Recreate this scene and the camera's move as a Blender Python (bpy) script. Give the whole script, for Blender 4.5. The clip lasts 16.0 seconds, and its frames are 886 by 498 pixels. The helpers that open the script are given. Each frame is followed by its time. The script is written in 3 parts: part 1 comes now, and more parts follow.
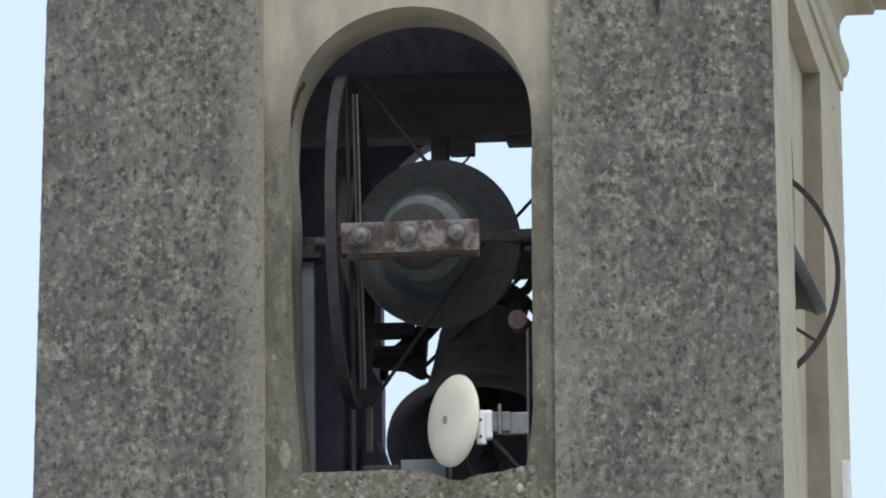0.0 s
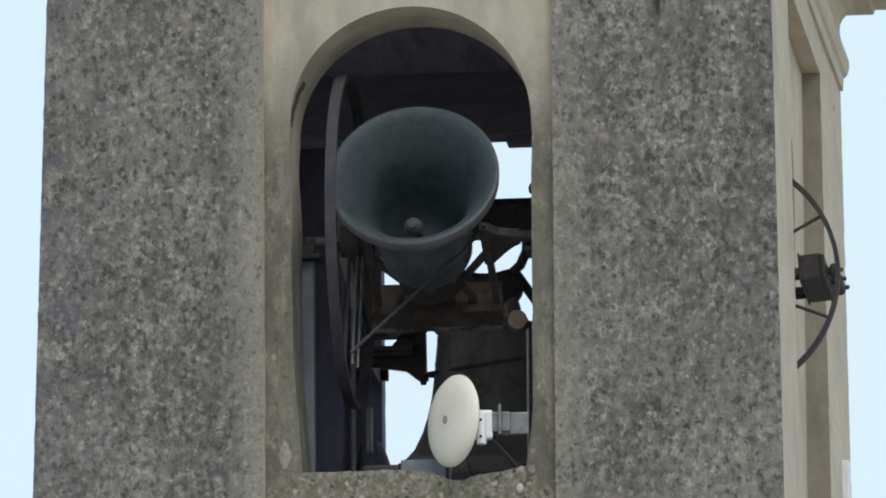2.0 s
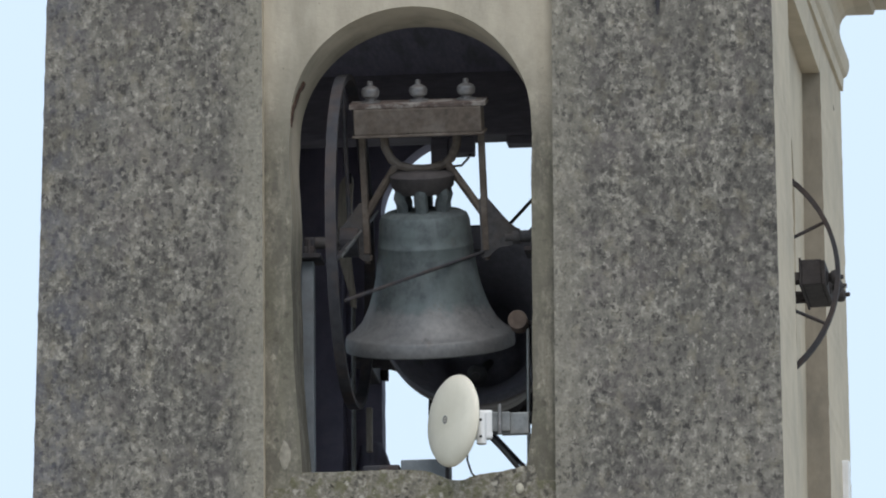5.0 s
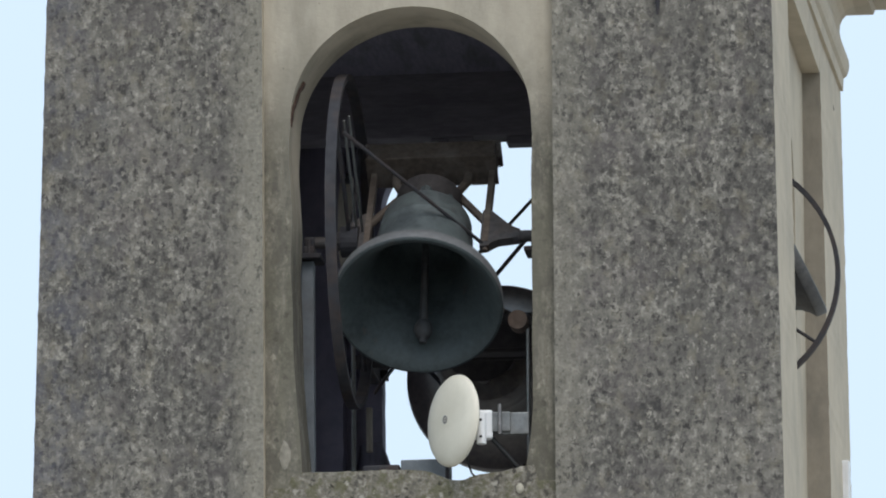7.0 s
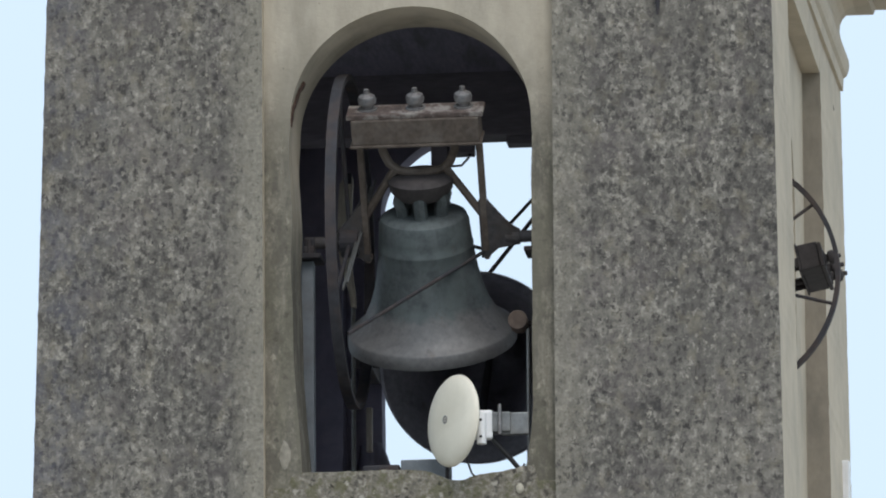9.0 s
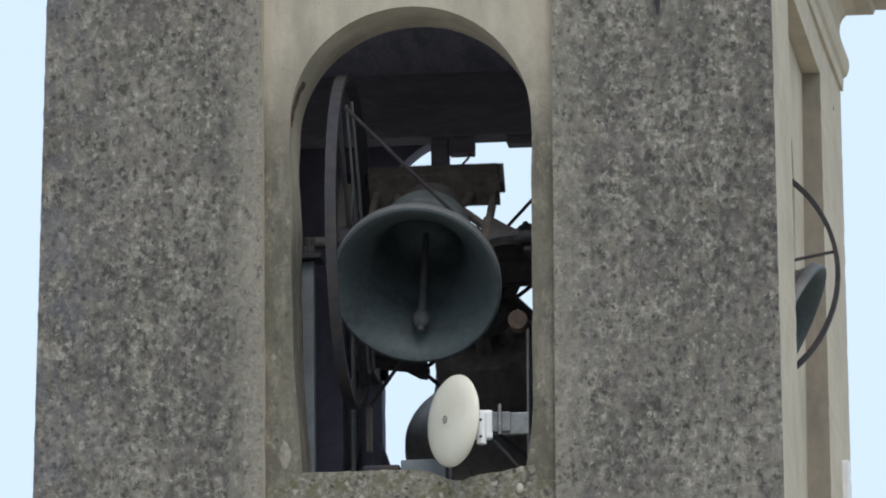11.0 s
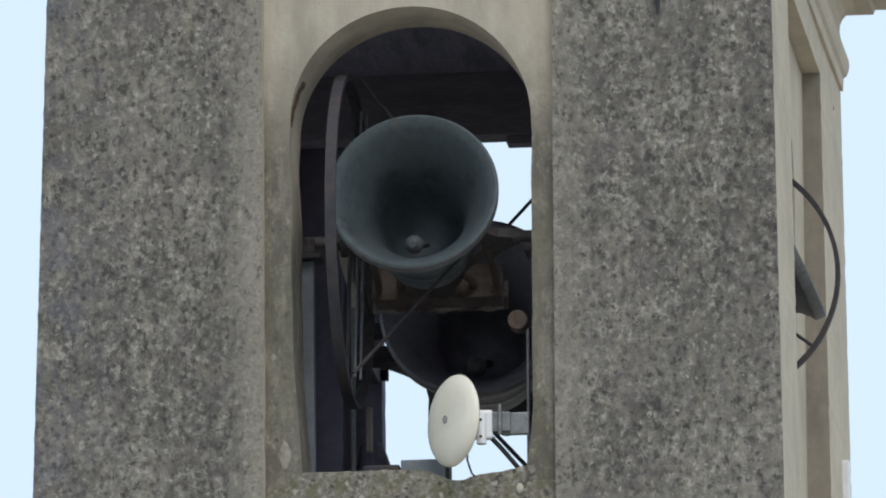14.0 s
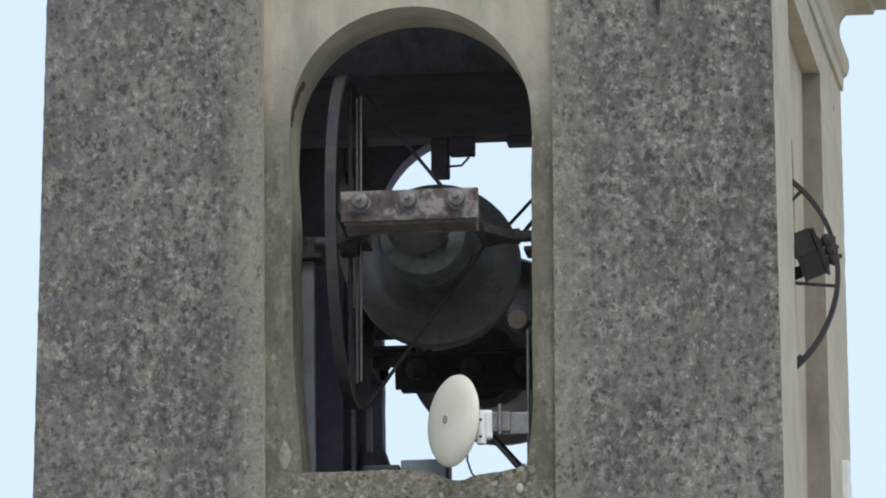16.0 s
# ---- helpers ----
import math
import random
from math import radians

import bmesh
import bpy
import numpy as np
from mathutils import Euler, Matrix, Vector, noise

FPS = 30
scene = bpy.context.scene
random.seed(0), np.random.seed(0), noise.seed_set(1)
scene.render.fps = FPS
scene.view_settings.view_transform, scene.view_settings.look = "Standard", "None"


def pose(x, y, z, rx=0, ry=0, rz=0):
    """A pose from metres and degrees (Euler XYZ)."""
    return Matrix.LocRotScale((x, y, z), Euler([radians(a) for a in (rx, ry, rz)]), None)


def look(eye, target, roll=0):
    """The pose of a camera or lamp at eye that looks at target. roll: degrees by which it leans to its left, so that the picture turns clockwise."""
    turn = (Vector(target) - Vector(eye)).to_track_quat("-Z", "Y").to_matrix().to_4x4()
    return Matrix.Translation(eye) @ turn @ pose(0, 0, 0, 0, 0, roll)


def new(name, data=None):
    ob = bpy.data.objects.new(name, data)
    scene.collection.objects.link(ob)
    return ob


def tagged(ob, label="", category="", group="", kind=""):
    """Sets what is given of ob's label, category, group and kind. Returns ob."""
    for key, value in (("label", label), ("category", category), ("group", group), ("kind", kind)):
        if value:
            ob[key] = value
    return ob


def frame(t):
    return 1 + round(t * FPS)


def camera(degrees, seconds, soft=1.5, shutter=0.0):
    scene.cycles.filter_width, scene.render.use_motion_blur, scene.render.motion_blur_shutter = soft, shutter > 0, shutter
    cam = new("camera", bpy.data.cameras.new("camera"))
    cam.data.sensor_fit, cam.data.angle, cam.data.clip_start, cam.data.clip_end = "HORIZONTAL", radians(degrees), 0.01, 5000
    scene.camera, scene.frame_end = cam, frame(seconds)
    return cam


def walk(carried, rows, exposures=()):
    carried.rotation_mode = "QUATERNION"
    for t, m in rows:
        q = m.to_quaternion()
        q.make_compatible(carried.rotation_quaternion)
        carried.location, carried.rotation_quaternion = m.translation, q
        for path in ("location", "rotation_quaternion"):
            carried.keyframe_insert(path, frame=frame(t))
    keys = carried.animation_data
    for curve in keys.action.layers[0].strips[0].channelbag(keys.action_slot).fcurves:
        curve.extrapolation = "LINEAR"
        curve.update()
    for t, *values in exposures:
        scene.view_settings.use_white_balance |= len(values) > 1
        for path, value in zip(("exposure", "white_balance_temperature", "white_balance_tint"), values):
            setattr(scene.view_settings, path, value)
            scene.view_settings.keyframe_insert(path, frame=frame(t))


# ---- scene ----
# ---- camera: a tripod far below the belfry, a very long lens ----
cam = camera(3.742, 16.0, soft=1.95, shutter=0.15)
CAM_POSE = look((6.5006, -57.9542, 1.8915), (0.0, 0.0, 16.0), -0.4)
walk(cam, [(0.0, CAM_POSE), (16.0, CAM_POSE)])

# ---- light: bright hazy overcast ----
SUN_ELEV, SUN_AZ = 46.0, 163.0
world = bpy.data.worlds.new("sky")
scene.world = world
world.use_nodes = True
wn, wl = world.node_tree.nodes, world.node_tree.links
sky = wn.new("ShaderNodeTexSky")
sky.sky_type = "NISHITA"
sky.sun_disc = False
sky.sun_elevation, sky.sun_rotation = radians(SUN_ELEV), radians(SUN_AZ)
sky.air_density, sky.dust_density, sky.ozone_density = 1.0, 3.0, 1.0
veil = wn.new("ShaderNodeMix")  # thin even cloud in front of the blue
veil.data_type = "RGBA"
veil.inputs[0].default_value = 0.86
veil.inputs[7].default_value = (6.05, 7.4, 8.75, 1)
wl.new(sky.outputs[0], veil.inputs[6])
wl.new(veil.outputs[2], wn["Background"].inputs[0])
wn["Background"].inputs[1].default_value = 0.13
sun_data = bpy.data.lights.new("sun", "SUN")
sun_data.energy, sun_data.angle, sun_data.color = 1.35, radians(30), (1.0, 0.94, 0.88)
sun = new("sun", sun_data)
el, az = radians(SUN_ELEV), radians(SUN_AZ)
sun.matrix_world = look((math.sin(az) * math.cos(el) * 50, math.cos(az) * math.cos(el) * 50, 16 + math.sin(el) * 50), (0, 0, 16))
scene.view_settings.exposure = 0.0


# ---- materials ----
def shader(name):
    m = bpy.data.materials.new(name)
    m.use_nodes = True
    return m, m.node_tree.nodes, m.node_tree.links, m.node_tree.nodes["Principled BSDF"]


def noise_node(n, l, scale, detail=6.0, rough=0.6, stretch=None, offset=0.0):
    tc = n.new("ShaderNodeTexCoord")
    mp = n.new("ShaderNodeMapping")
    mp.inputs["Scale"].default_value = stretch or (1, 1, 1)
    mp.inputs["Location"].default_value = (offset, offset * 0.7, offset * 1.3)
    l.new(tc.outputs["Object"], mp.inputs["Vector"])
    t = n.new("ShaderNodeTexNoise")
    t.inputs["Scale"].default_value = scale
    t.inputs["Detail"].default_value = detail
    t.inputs["Roughness"].default_value = rough
    l.new(mp.outputs[0], t.inputs["Vector"])
    return t.outputs["Fac"]


def ramp(n, l, fac, stops):
    r = n.new("ShaderNodeValToRGB")
    e = r.color_ramp.elements
    while len(e) < len(stops):
        e.new(0.5)
    for i, (p, c) in enumerate(stops):
        e[i].position = p
        e[i].color = (c[0], c[1], c[2], 1) if not isinstance(c, float) else (c, c, c, 1)
    l.new(fac, r.inputs[0])
    return r.outputs["Color"]


def mix(n, l, fac, a, b, mode="MIX"):
    m = n.new("ShaderNodeMix")
    m.data_type, m.blend_type = "RGBA", mode
    for sock, v in ((m.inputs[0], fac), (m.inputs[6], a), (m.inputs[7], b)):
        if isinstance(v, (int, float)):
            sock.default_value = v
        elif isinstance(v, tuple):
            sock.default_value = (*v, 1)
        else:
            l.new(v, sock)
    return m.outputs[2]


def bump(n, l, b, fac, strength, dist):
    k = n.new("ShaderNodeBump")
    k.inputs["Strength"].default_value, k.inputs["Distance"].default_value = strength, dist
    l.new(fac, k.inputs["Height"])
    l.new(k.outputs[0], b.inputs["Normal"])


def surface(name, dark, light, scale=20.0, rough=0.7, metal=0.0, relief=0.003, stain=None, stain_scale=3.0, stain_amount=0.5, stretch=None):
    """Two tones of grain at one scale and stains at a larger one, with fine relief."""
    m, n, l, b = shader(name)
    grain = noise_node(n, l, scale, 8, 0.65, stretch)
    col = ramp(n, l, grain, [(0.3, dark), (0.7, light)])
    if stain:
        big = noise_node(n, l, stain_scale, 6, 0.65, stretch, 3.1)
        col = mix(n, l, ramp(n, l, big, [(0.45, 0.0), (0.68, stain_amount)]), col, stain)
    l.new(col, b.inputs["Base Color"])
    b.inputs["Roughness"].default_value, b.inputs["Metallic"].default_value = rough, metal
    bump(n, l, b, grain, 0.6, relief)
    return m


def axis_fade(n, l, axis, stops, wobble=0.0, scale=6.0):
    """0..1 along an axis of the wall, its edge broken up by noise."""
    tc = n.new("ShaderNodeTexCoord")
    sep = n.new("ShaderNodeSeparateXYZ")
    l.new(tc.outputs["Object"], sep.inputs[0])
    nz = noise_node(n, l, scale, 6, 0.65, None, 8.0)
    ad = n.new("ShaderNodeMath")
    ad.operation = "MULTIPLY_ADD"
    l.new(nz, ad.inputs[0])
    ad.inputs[1].default_value = wobble
    l.new(sep.outputs[axis], ad.inputs[2])
    mr = n.new("ShaderNodeMapRange")
    l.new(ad.outputs[0], mr.inputs[0])
    mr.inputs[1].default_value, mr.inputs[2].default_value = stops[0] + wobble / 2, stops[1] + wobble / 2
    return mr.outputs[0]


def cells(n, l, scale):
    """A random grey for each grain of the aggregate, its outlines bent by noise."""
    tc = n.new("ShaderNodeTexCoord")
    nz = n.new("ShaderNodeTexNoise")
    nz.inputs["Scale"].default_value = scale * 0.9
    l.new(tc.outputs["Object"], nz.inputs["Vector"])
    ad = n.new("ShaderNodeVectorMath")
    ad.operation = "MULTIPLY_ADD"
    l.new(nz.outputs["Color"], ad.inputs[0])
    ad.inputs[1].default_value = (0.9 / scale,) * 3
    l.new(tc.outputs["Object"], ad.inputs[2])
    v = n.new("ShaderNodeTexVoronoi")
    v.inputs["Scale"].default_value = scale
    l.new(ad.outputs[0], v.inputs["Vector"])
    sep = n.new("ShaderNodeSeparateXYZ")
    l.new(v.outputs["Color"], sep.inputs[0])
    return sep.outputs[0]


def scar_mask(n, l, place, size):
    """A ragged spot where the render has broken away."""
    tc = n.new("ShaderNodeTexCoord")
    d = n.new("ShaderNodeVectorMath")
    d.operation = "DISTANCE"
    l.new(tc.outputs["Object"], d.inputs[0])
    d.inputs[1].default_value = place
    ad = n.new("ShaderNodeMath")
    ad.operation = "MULTIPLY_ADD"
    l.new(noise_node(n, l, 26, 4, 0.6, None, 17.0), ad.inputs[0])
    ad.inputs[1].default_value = size * 2.4
    l.new(d.outputs["Value"], ad.inputs[2])
    mr = n.new("ShaderNodeMapRange")
    l.new(ad.outputs[0], mr.inputs[0])
    mr.inputs[1].default_value, mr.inputs[2].default_value = size * 2.1, size * 1.5
    mr.inputs[4].default_value = 0.8
    return mr.outputs[0]


def pits(n, l, scale, radius, share, shift):
    """Scattered round spots: holes where a pebble fell out, or pebbles left bare."""
    tc = n.new("ShaderNodeTexCoord")
    nz = n.new("ShaderNodeTexNoise")
    nz.inputs["Scale"].default_value = 70
    l.new(tc.outputs["Object"], nz.inputs["Vector"])
    ad = n.new("ShaderNodeVectorMath")
    ad.operation = "MULTIPLY_ADD"
    l.new(nz.outputs["Color"], ad.inputs[0])
    ad.inputs[1].default_value = (0.034,) * 3
    l.new(tc.outputs["Object"], ad.inputs[2])
    mv = n.new("ShaderNodeVectorMath")
    mv.operation = "ADD"
    l.new(ad.outputs[0], mv.inputs[0])
    mv.inputs[1].default_value = (shift, 0.0, shift)
    v = n.new("ShaderNodeTexVoronoi")
    v.inputs["Scale"].default_value = scale
    l.new(mv.outputs[0], v.inputs["Vector"])
    near = ramp(n, l, v.outputs["Distance"], [(radius * scale * 0.55, 1.0), (radius * scale, 0.0)])
    sep = n.new("ShaderNodeSeparateXYZ")
    l.new(v.outputs["Color"], sep.inputs[0])
    some = ramp(n, l, sep.outputs[0], [(share, 1.0), (share + 0.15, 0.0)])
    both = n.new("ShaderNodeMath")
    both.operation = "MULTIPLY"
    l.new(near, both.inputs[0])
    l.new(some, both.inputs[1])
    return both.outputs[0]


def render_plaster():
    """Old pebbly cement render: pale grit, grey-brown body, black lichen in spots, blotches and drips."""
    m, n, l, b = shader("weathered_render")
    fine = noise_node(n, l, 60, 3, 0.6)
    grain = cells(n, l, 48.0)
    blot = noise_node(n, l, 23, 5, 0.72, (1, 1, 0.7), 2.0)
    spot = noise_node(n, l, 31, 5, 0.72, (1, 1, 0.7), 11.0)
    drip = noise_node(n, l, 3.2, 8, 0.68, (1.7, 1.7, 0.5), 5.0)
    wide = noise_node(n, l, 1.3, 5, 0.6, (1, 1, 0.8), 9.0)
    val = mix(n, l, 0.17, blot, grain)
    body = ramp(n, l, val, [(0.32, (0.050, 0.046, 0.043)), (0.41, (0.102, 0.094, 0.082)), (0.495, (0.162, 0.149, 0.128)), (0.58, (0.232, 0.214, 0.182)), (0.70, (0.40, 0.37, 0.318))])
    body = mix(n, l, ramp(n, l, wide, [(0.47, 0.0), (0.58, 0.36)]), body, (0.255, 0.233, 0.196))
    patch = noise_node(n, l, 2.1, 6, 0.7, (1, 1, 0.75), 21.0)
    body = mix(n, l, ramp(n, l, patch, [(0.5, 0.0), (0.60, 0.42)]), body, (0.082, 0.076, 0.07))
    body = mix(n, l, ramp(n, l, drip, [(0.47, 0.0), (0.62, 0.5)]), body, (0.080, 0.073, 0.066))
    body = mix(n, l, ramp(n, l, spot, [(0.58, 0.0), (0.67, 0.7)]), body, (0.42, 0.385, 0.33))
    body = mix(n, l, ramp(n, l, spot, [(0.38, 0.9), (0.46, 0.0)]), body, (0.05, 0.045, 0.042))
    body = mix(n, l, scar_mask(n, l, (0.86, 0.0, 15.225), 0.085), body, (0.05, 0.046, 0.046))
    body = mix(n, l, scar_mask(n, l, (0.935, 0.0, 15.262), 0.035), body, (0.045, 0.041, 0.04))
    hue = noise_node(n, l, 7, 5, 0.6, None, 15.0)
    body = mix(n, l, ramp(n, l, hue, [(0.52, 0.0), (0.66, 0.42)]), body, (0.150, 0.130, 0.122))
    ochre = noise_node(n, l, 11, 5, 0.62, (1, 1, 0.7), 27.0)
    body = mix(n, l, ramp(n, l, ochre, [(0.54, 0.0), (0.68, 0.45)]), body, (0.235, 0.206, 0.150))
    body = mix(n, l, mix(n, l, 0.75, (0, 0, 0), pits(n, l, 22, 0.015, 0.26, 0.37)), body, (0.036, 0.032, 0.030))
    body = mix(n, l, mix(n, l, 0.6, (0, 0, 0), pits(n, l, 24, 0.012, 0.10, 1.91)), body, (0.40, 0.365, 0.30))
    # blue-grey lichen towards the outer corner, fine cracks, soft runs
    lichen = noise_node(n, l, 8, 6, 0.7, (1, 1, 0.8), 33.0)
    outer = mix(n, l, axis_fade(n, l, 0, (-1.35, -1.72), 0.3, 4), (0.0, 0.0, 0.0), ramp(n, l, lichen, [(0.46, 0.0), (0.62, 0.6)]))
    body = mix(n, l, outer, body, (0.105, 0.104, 0.122))
    runs = noise_node(n, l, 9, 5, 0.6, (1.2, 1.2, 0.14), 41.0)
    body = mix(n, l, ramp(n, l, runs, [(0.54, 0.0), (0.66, 0.28)]), body, (0.088, 0.082, 0.072))
    crack = noise_node(n, l, 5, 7, 0.7, (0.6, 0.6, 2.2), 51.0)
    body = mix(n, l, ramp(n, l, crack, [(0.488, 0.0), (0.50, 0.5), (0.512, 0.0)]), body, (0.06, 0.055, 0.05))
    edge_l = axis_fade(n, l, 0, (-0.98, -0.84), 0.16, 9)
    edge_r = mix(n, l, 0.6, (0, 0, 0), axis_fade(n, l, 0, (0.66, 0.54), 0.22, 9))
    wash = mix(n, l, 1.0, mix(n, l, axis_fade(n, l, 0, (-0.6, -0.5)), edge_l, (0, 0, 0)), mix(n, l, axis_fade(n, l, 0, (0.1, 0.0)), edge_r, (0, 0, 0)), "ADD")
    bare = ramp(n, l, fine, [(0.3, (0.21, 0.192, 0.153)), (0.7, (0.34, 0.312, 0.252))])
    bare = mix(n, l, ramp(n, l, spot, [(0.33, 0.8), (0.43, 0.0)]), bare, (0.06, 0.057, 0.05))
    body = mix(n, l, mix(n, l, 0.7, (0, 0, 0), wash), body, bare)
    body = mix(n, l, mix(n, l, 0.7, (0, 0, 0), pits(n, l, 19, 0.012, 0.12, 2.63)), body, (0.045, 0.041, 0.036))
    l.new(body, b.inputs["Base Color"])
    b.inputs["Roughness"].default_value = 0.95
    bump(n, l, b, mix(n, l, 0.5, fine, grain), 1.0, 0.010)
    return m


def panel_plaster(name="beige_panel_plaster", clean=((0.345, 0.302, 0.236), (0.455, 0.405, 0.325)), moss_from=17.02):
    """Smooth beige plaster, clean under the arch, grey with moss and lichen lower down."""
    m, n, l, b = shader(name)
    fine = noise_node(n, l, 60, 5, 0.65)
    soft = noise_node(n, l, 4.5, 6, 0.6, (1.4, 1.4, 0.5), 1.0)
    spot = noise_node(n, l, 30, 6, 0.7, (1, 1, 0.7), 4.0)
    col = ramp(n, l, soft, [(0.3, clean[0]), (0.7, clean[1])])
    moss = ramp(n, l, fine, [(0.3, (0.085, 0.077, 0.06)), (0.7, (0.20, 0.183, 0.145))])
    moss = mix(n, l, ramp(n, l, spot, [(0.55, 0.0), (0.68, 0.8)]), moss, (0.36, 0.33, 0.26))
    mott = noise_node(n, l, 13, 6, 0.68, (1, 1, 0.5), 23.0)
    moss = mix(n, l, ramp(n, l, mott, [(0.42, 0.75), (0.54, 0.0)]), moss, (0.075, 0.068, 0.055))
    moss = mix(n, l, ramp(n, l, mott, [(0.55, 0.0), (0.7, 0.7)]), moss, (0.31, 0.28, 0.22))
    grown = axis_fade(n, l, 2, (moss_from, moss_from - 0.57), 0.5, 6)
    wet = noise_node(n, l, 10, 6, 0.65, (1, 1, 0.18), 37.0)
    moss = mix(n, l, ramp(n, l, wet, [(0.40, 0.6), (0.52, 0.0)]), moss, (0.085, 0.080, 0.055))
    moss = mix(n, l, ramp(n, l, wet, [(0.56, 0.0), (0.68, 0.6)]), moss, (0.27, 0.245, 0.195))
    moss = mix(n, l, mix(n, l, 0.8, (0, 0, 0), pits(n, l, 20, 0.015, 0.30, 5.2)), moss, (0.05, 0.046, 0.036))
    col = mix(n, l, mix(n, l, 0.93, (0, 0, 0), grown), col, moss)
    col = mix(n, l, ramp(n, l, spot, [(0.27, 0.75), (0.335, 0.0)]), col, (0.07, 0.063, 0.05))
    col = mix(n, l, ramp(n, l, noise_node(n, l, 2.4, 7, 0.65, (1.6, 1.6, 0.45), 13.0), [(0.48, 0.0), (0.68, 0.5)]), col, (0.20, 0.18, 0.14))
    l.new(col, b.inputs["Base Color"])
    b.inputs["Roughness"].default_value = 0.92
    bump(n, l, b, fine, 0.7, 0.004)
    return m


PANEL = panel_plaster()
# reveal colour raised to imitate light bounced up under the arch
REVEAL = panel_plaster("bounce_paled_reveal", ((0.46, 0.395, 0.30), (0.57, 0.50, 0.39)), 16.5)
RENDER = render_plaster()
PLASTER = surface("beige_plaster", (0.48, 0.405, 0.30), (0.56, 0.475, 0.36), 9, 0.9, 0, 0.001, (0.30, 0.262, 0.205), 2.0, 0.45)
GREYED = surface("greyed_plaster", (0.24, 0.208, 0.165), (0.33, 0.288, 0.23), 12, 0.92, 0, 0.003, (0.12, 0.11, 0.095), 2.2, 0.7, (1, 1, 0.6))


def mossy_sill():
    """Crumbled mortar with olive moss, pale grit and black holes."""
    m, n, l, b = shader("mossy_sill")
    fine = noise_node(n, l, 40, 7, 0.72)
    mid = noise_node(n, l, 16, 6, 0.7, None, 4.0)
    col = ramp(n, l, fine, [(0.3, (0.10, 0.09, 0.07)), (0.5, (0.20, 0.18, 0.145)), (0.72, (0.40, 0.37, 0.31))])
    col = mix(n, l, ramp(n, l, mid, [(0.5, 0.0), (0.6, 0.75)]), col, (0.115, 0.108, 0.055))
    col = mix(n, l, ramp(n, l, mid, [(0.36, 0.8), (0.44, 0.0)]), col, (0.055, 0.05, 0.042))
    col = mix(n, l, mix(n, l, 0.8, (0, 0, 0), pits(n, l, 17, 0.016, 0.3, 0.9)), col, (0.42, 0.39, 0.33))
    col = mix(n, l, mix(n, l, 0.85, (0, 0, 0), pits(n, l, 21, 0.013, 0.4, 3.4)), col, (0.035, 0.03, 0.026))
    l.new(col, b.inputs["Base Color"])
    b.inputs["Roughness"].default_value = 0.95
    bump(n, l, b, mix(n, l, 0.5, fine, mid), 1.0, 0.018)
    return m


SILL = mossy_sill()
# inner plaster with the belfry's bluish shade mixed into its colour
INSIDE = surface("shade_toned_plaster", (0.20, 0.188, 0.245), (0.28, 0.265, 0.33), 8, 0.95, 0, 0.004, (0.14, 0.132, 0.17), 2, 0.7)


def bronze(name, dark, light, skirt, patina=(0.17, 0.215, 0.21)):
    """Oxidised bronze: green-grey above, a ragged rubbed skirt, blotches of patina, pale runs down the flanks."""
    m, n, l, b = shader(name)
    grain = noise_node(n, l, 30, 8, 0.7)
    runs = noise_node(n, l, 11, 6, 0.65, (1, 1, 0.16), 6.0)
    blot = noise_node(n, l, 6, 7, 0.7, None, 3.0)
    rust = noise_node(n, l, 10, 6, 0.7, None, 12.0)
    col = ramp(n, l, grain, [(0.3, dark), (0.7, light)])
    col = mix(n, l, ramp(n, l, blot, [(0.44, 0.0), (0.56, 0.5)]), col, patina)
    col = mix(n, l, ramp(n, l, runs, [(0.5, 0.0), (0.64, 0.5)]), col, tuple(k * 1.35 for k in light))
    low = axis_fade(n, l, 2, (-0.275, -0.315), 0.20, 9)
    worn = mix(n, l, ramp(n, l, grain, [(0.35, 0.0), (0.65, 1.0)]), tuple(k * 0.8 for k in skirt), tuple(k * 1.15 for k in skirt))
    col = mix(n, l, mix(n, l, 0.85, (0, 0, 0), low), col, worn)
    col = mix(n, l, ramp(n, l, blot, [(0.34, 0.6), (0.44, 0.0)]), col, tuple(k * 0.8 for k in dark))
    col = mix(n, l, ramp(n, l, rust, [(0.60, 0.0), (0.70, 0.45)]), col, (0.105, 0.085, 0.07))
    l.new(col, b.inputs["Base Color"])
    b.inputs["Roughness"].default_value, b.inputs["Metallic"].default_value = 0.55, 0.25
    bump(n, l, b, grain, 0.6, 0.002)
    return m


# ceiling tone, darkened in colour for the shade under the roof
INNER_SHADE = surface("inner_shade_grain", (0.17, 0.162, 0.205), (0.25, 0.24, 0.295), 10, 0.95, 0, 0.003, (0.09, 0.088, 0.09), 2, 0.6, (6, 1, 1))
DARK_RUST = surface("dark_rusty_iron", (0.030, 0.026, 0.027), (0.062, 0.054, 0.054), 30, 0.85, 0.1, 0.002, (0.085, 0.072, 0.068), 9, 0.4)
# skirt grey also lifted to stand in for the sky's highlight above the lip
BRONZE = bronze("verdigris_bronze", (0.052, 0.062, 0.066), (0.104, 0.118, 0.122), (0.165, 0.160, 0.161), (0.135, 0.164, 0.163))
BROWN_BRONZE = bronze("brown_bronze", (0.085, 0.072, 0.064), (0.17, 0.145, 0.128), (0.19, 0.163, 0.142), (0.15, 0.145, 0.135))
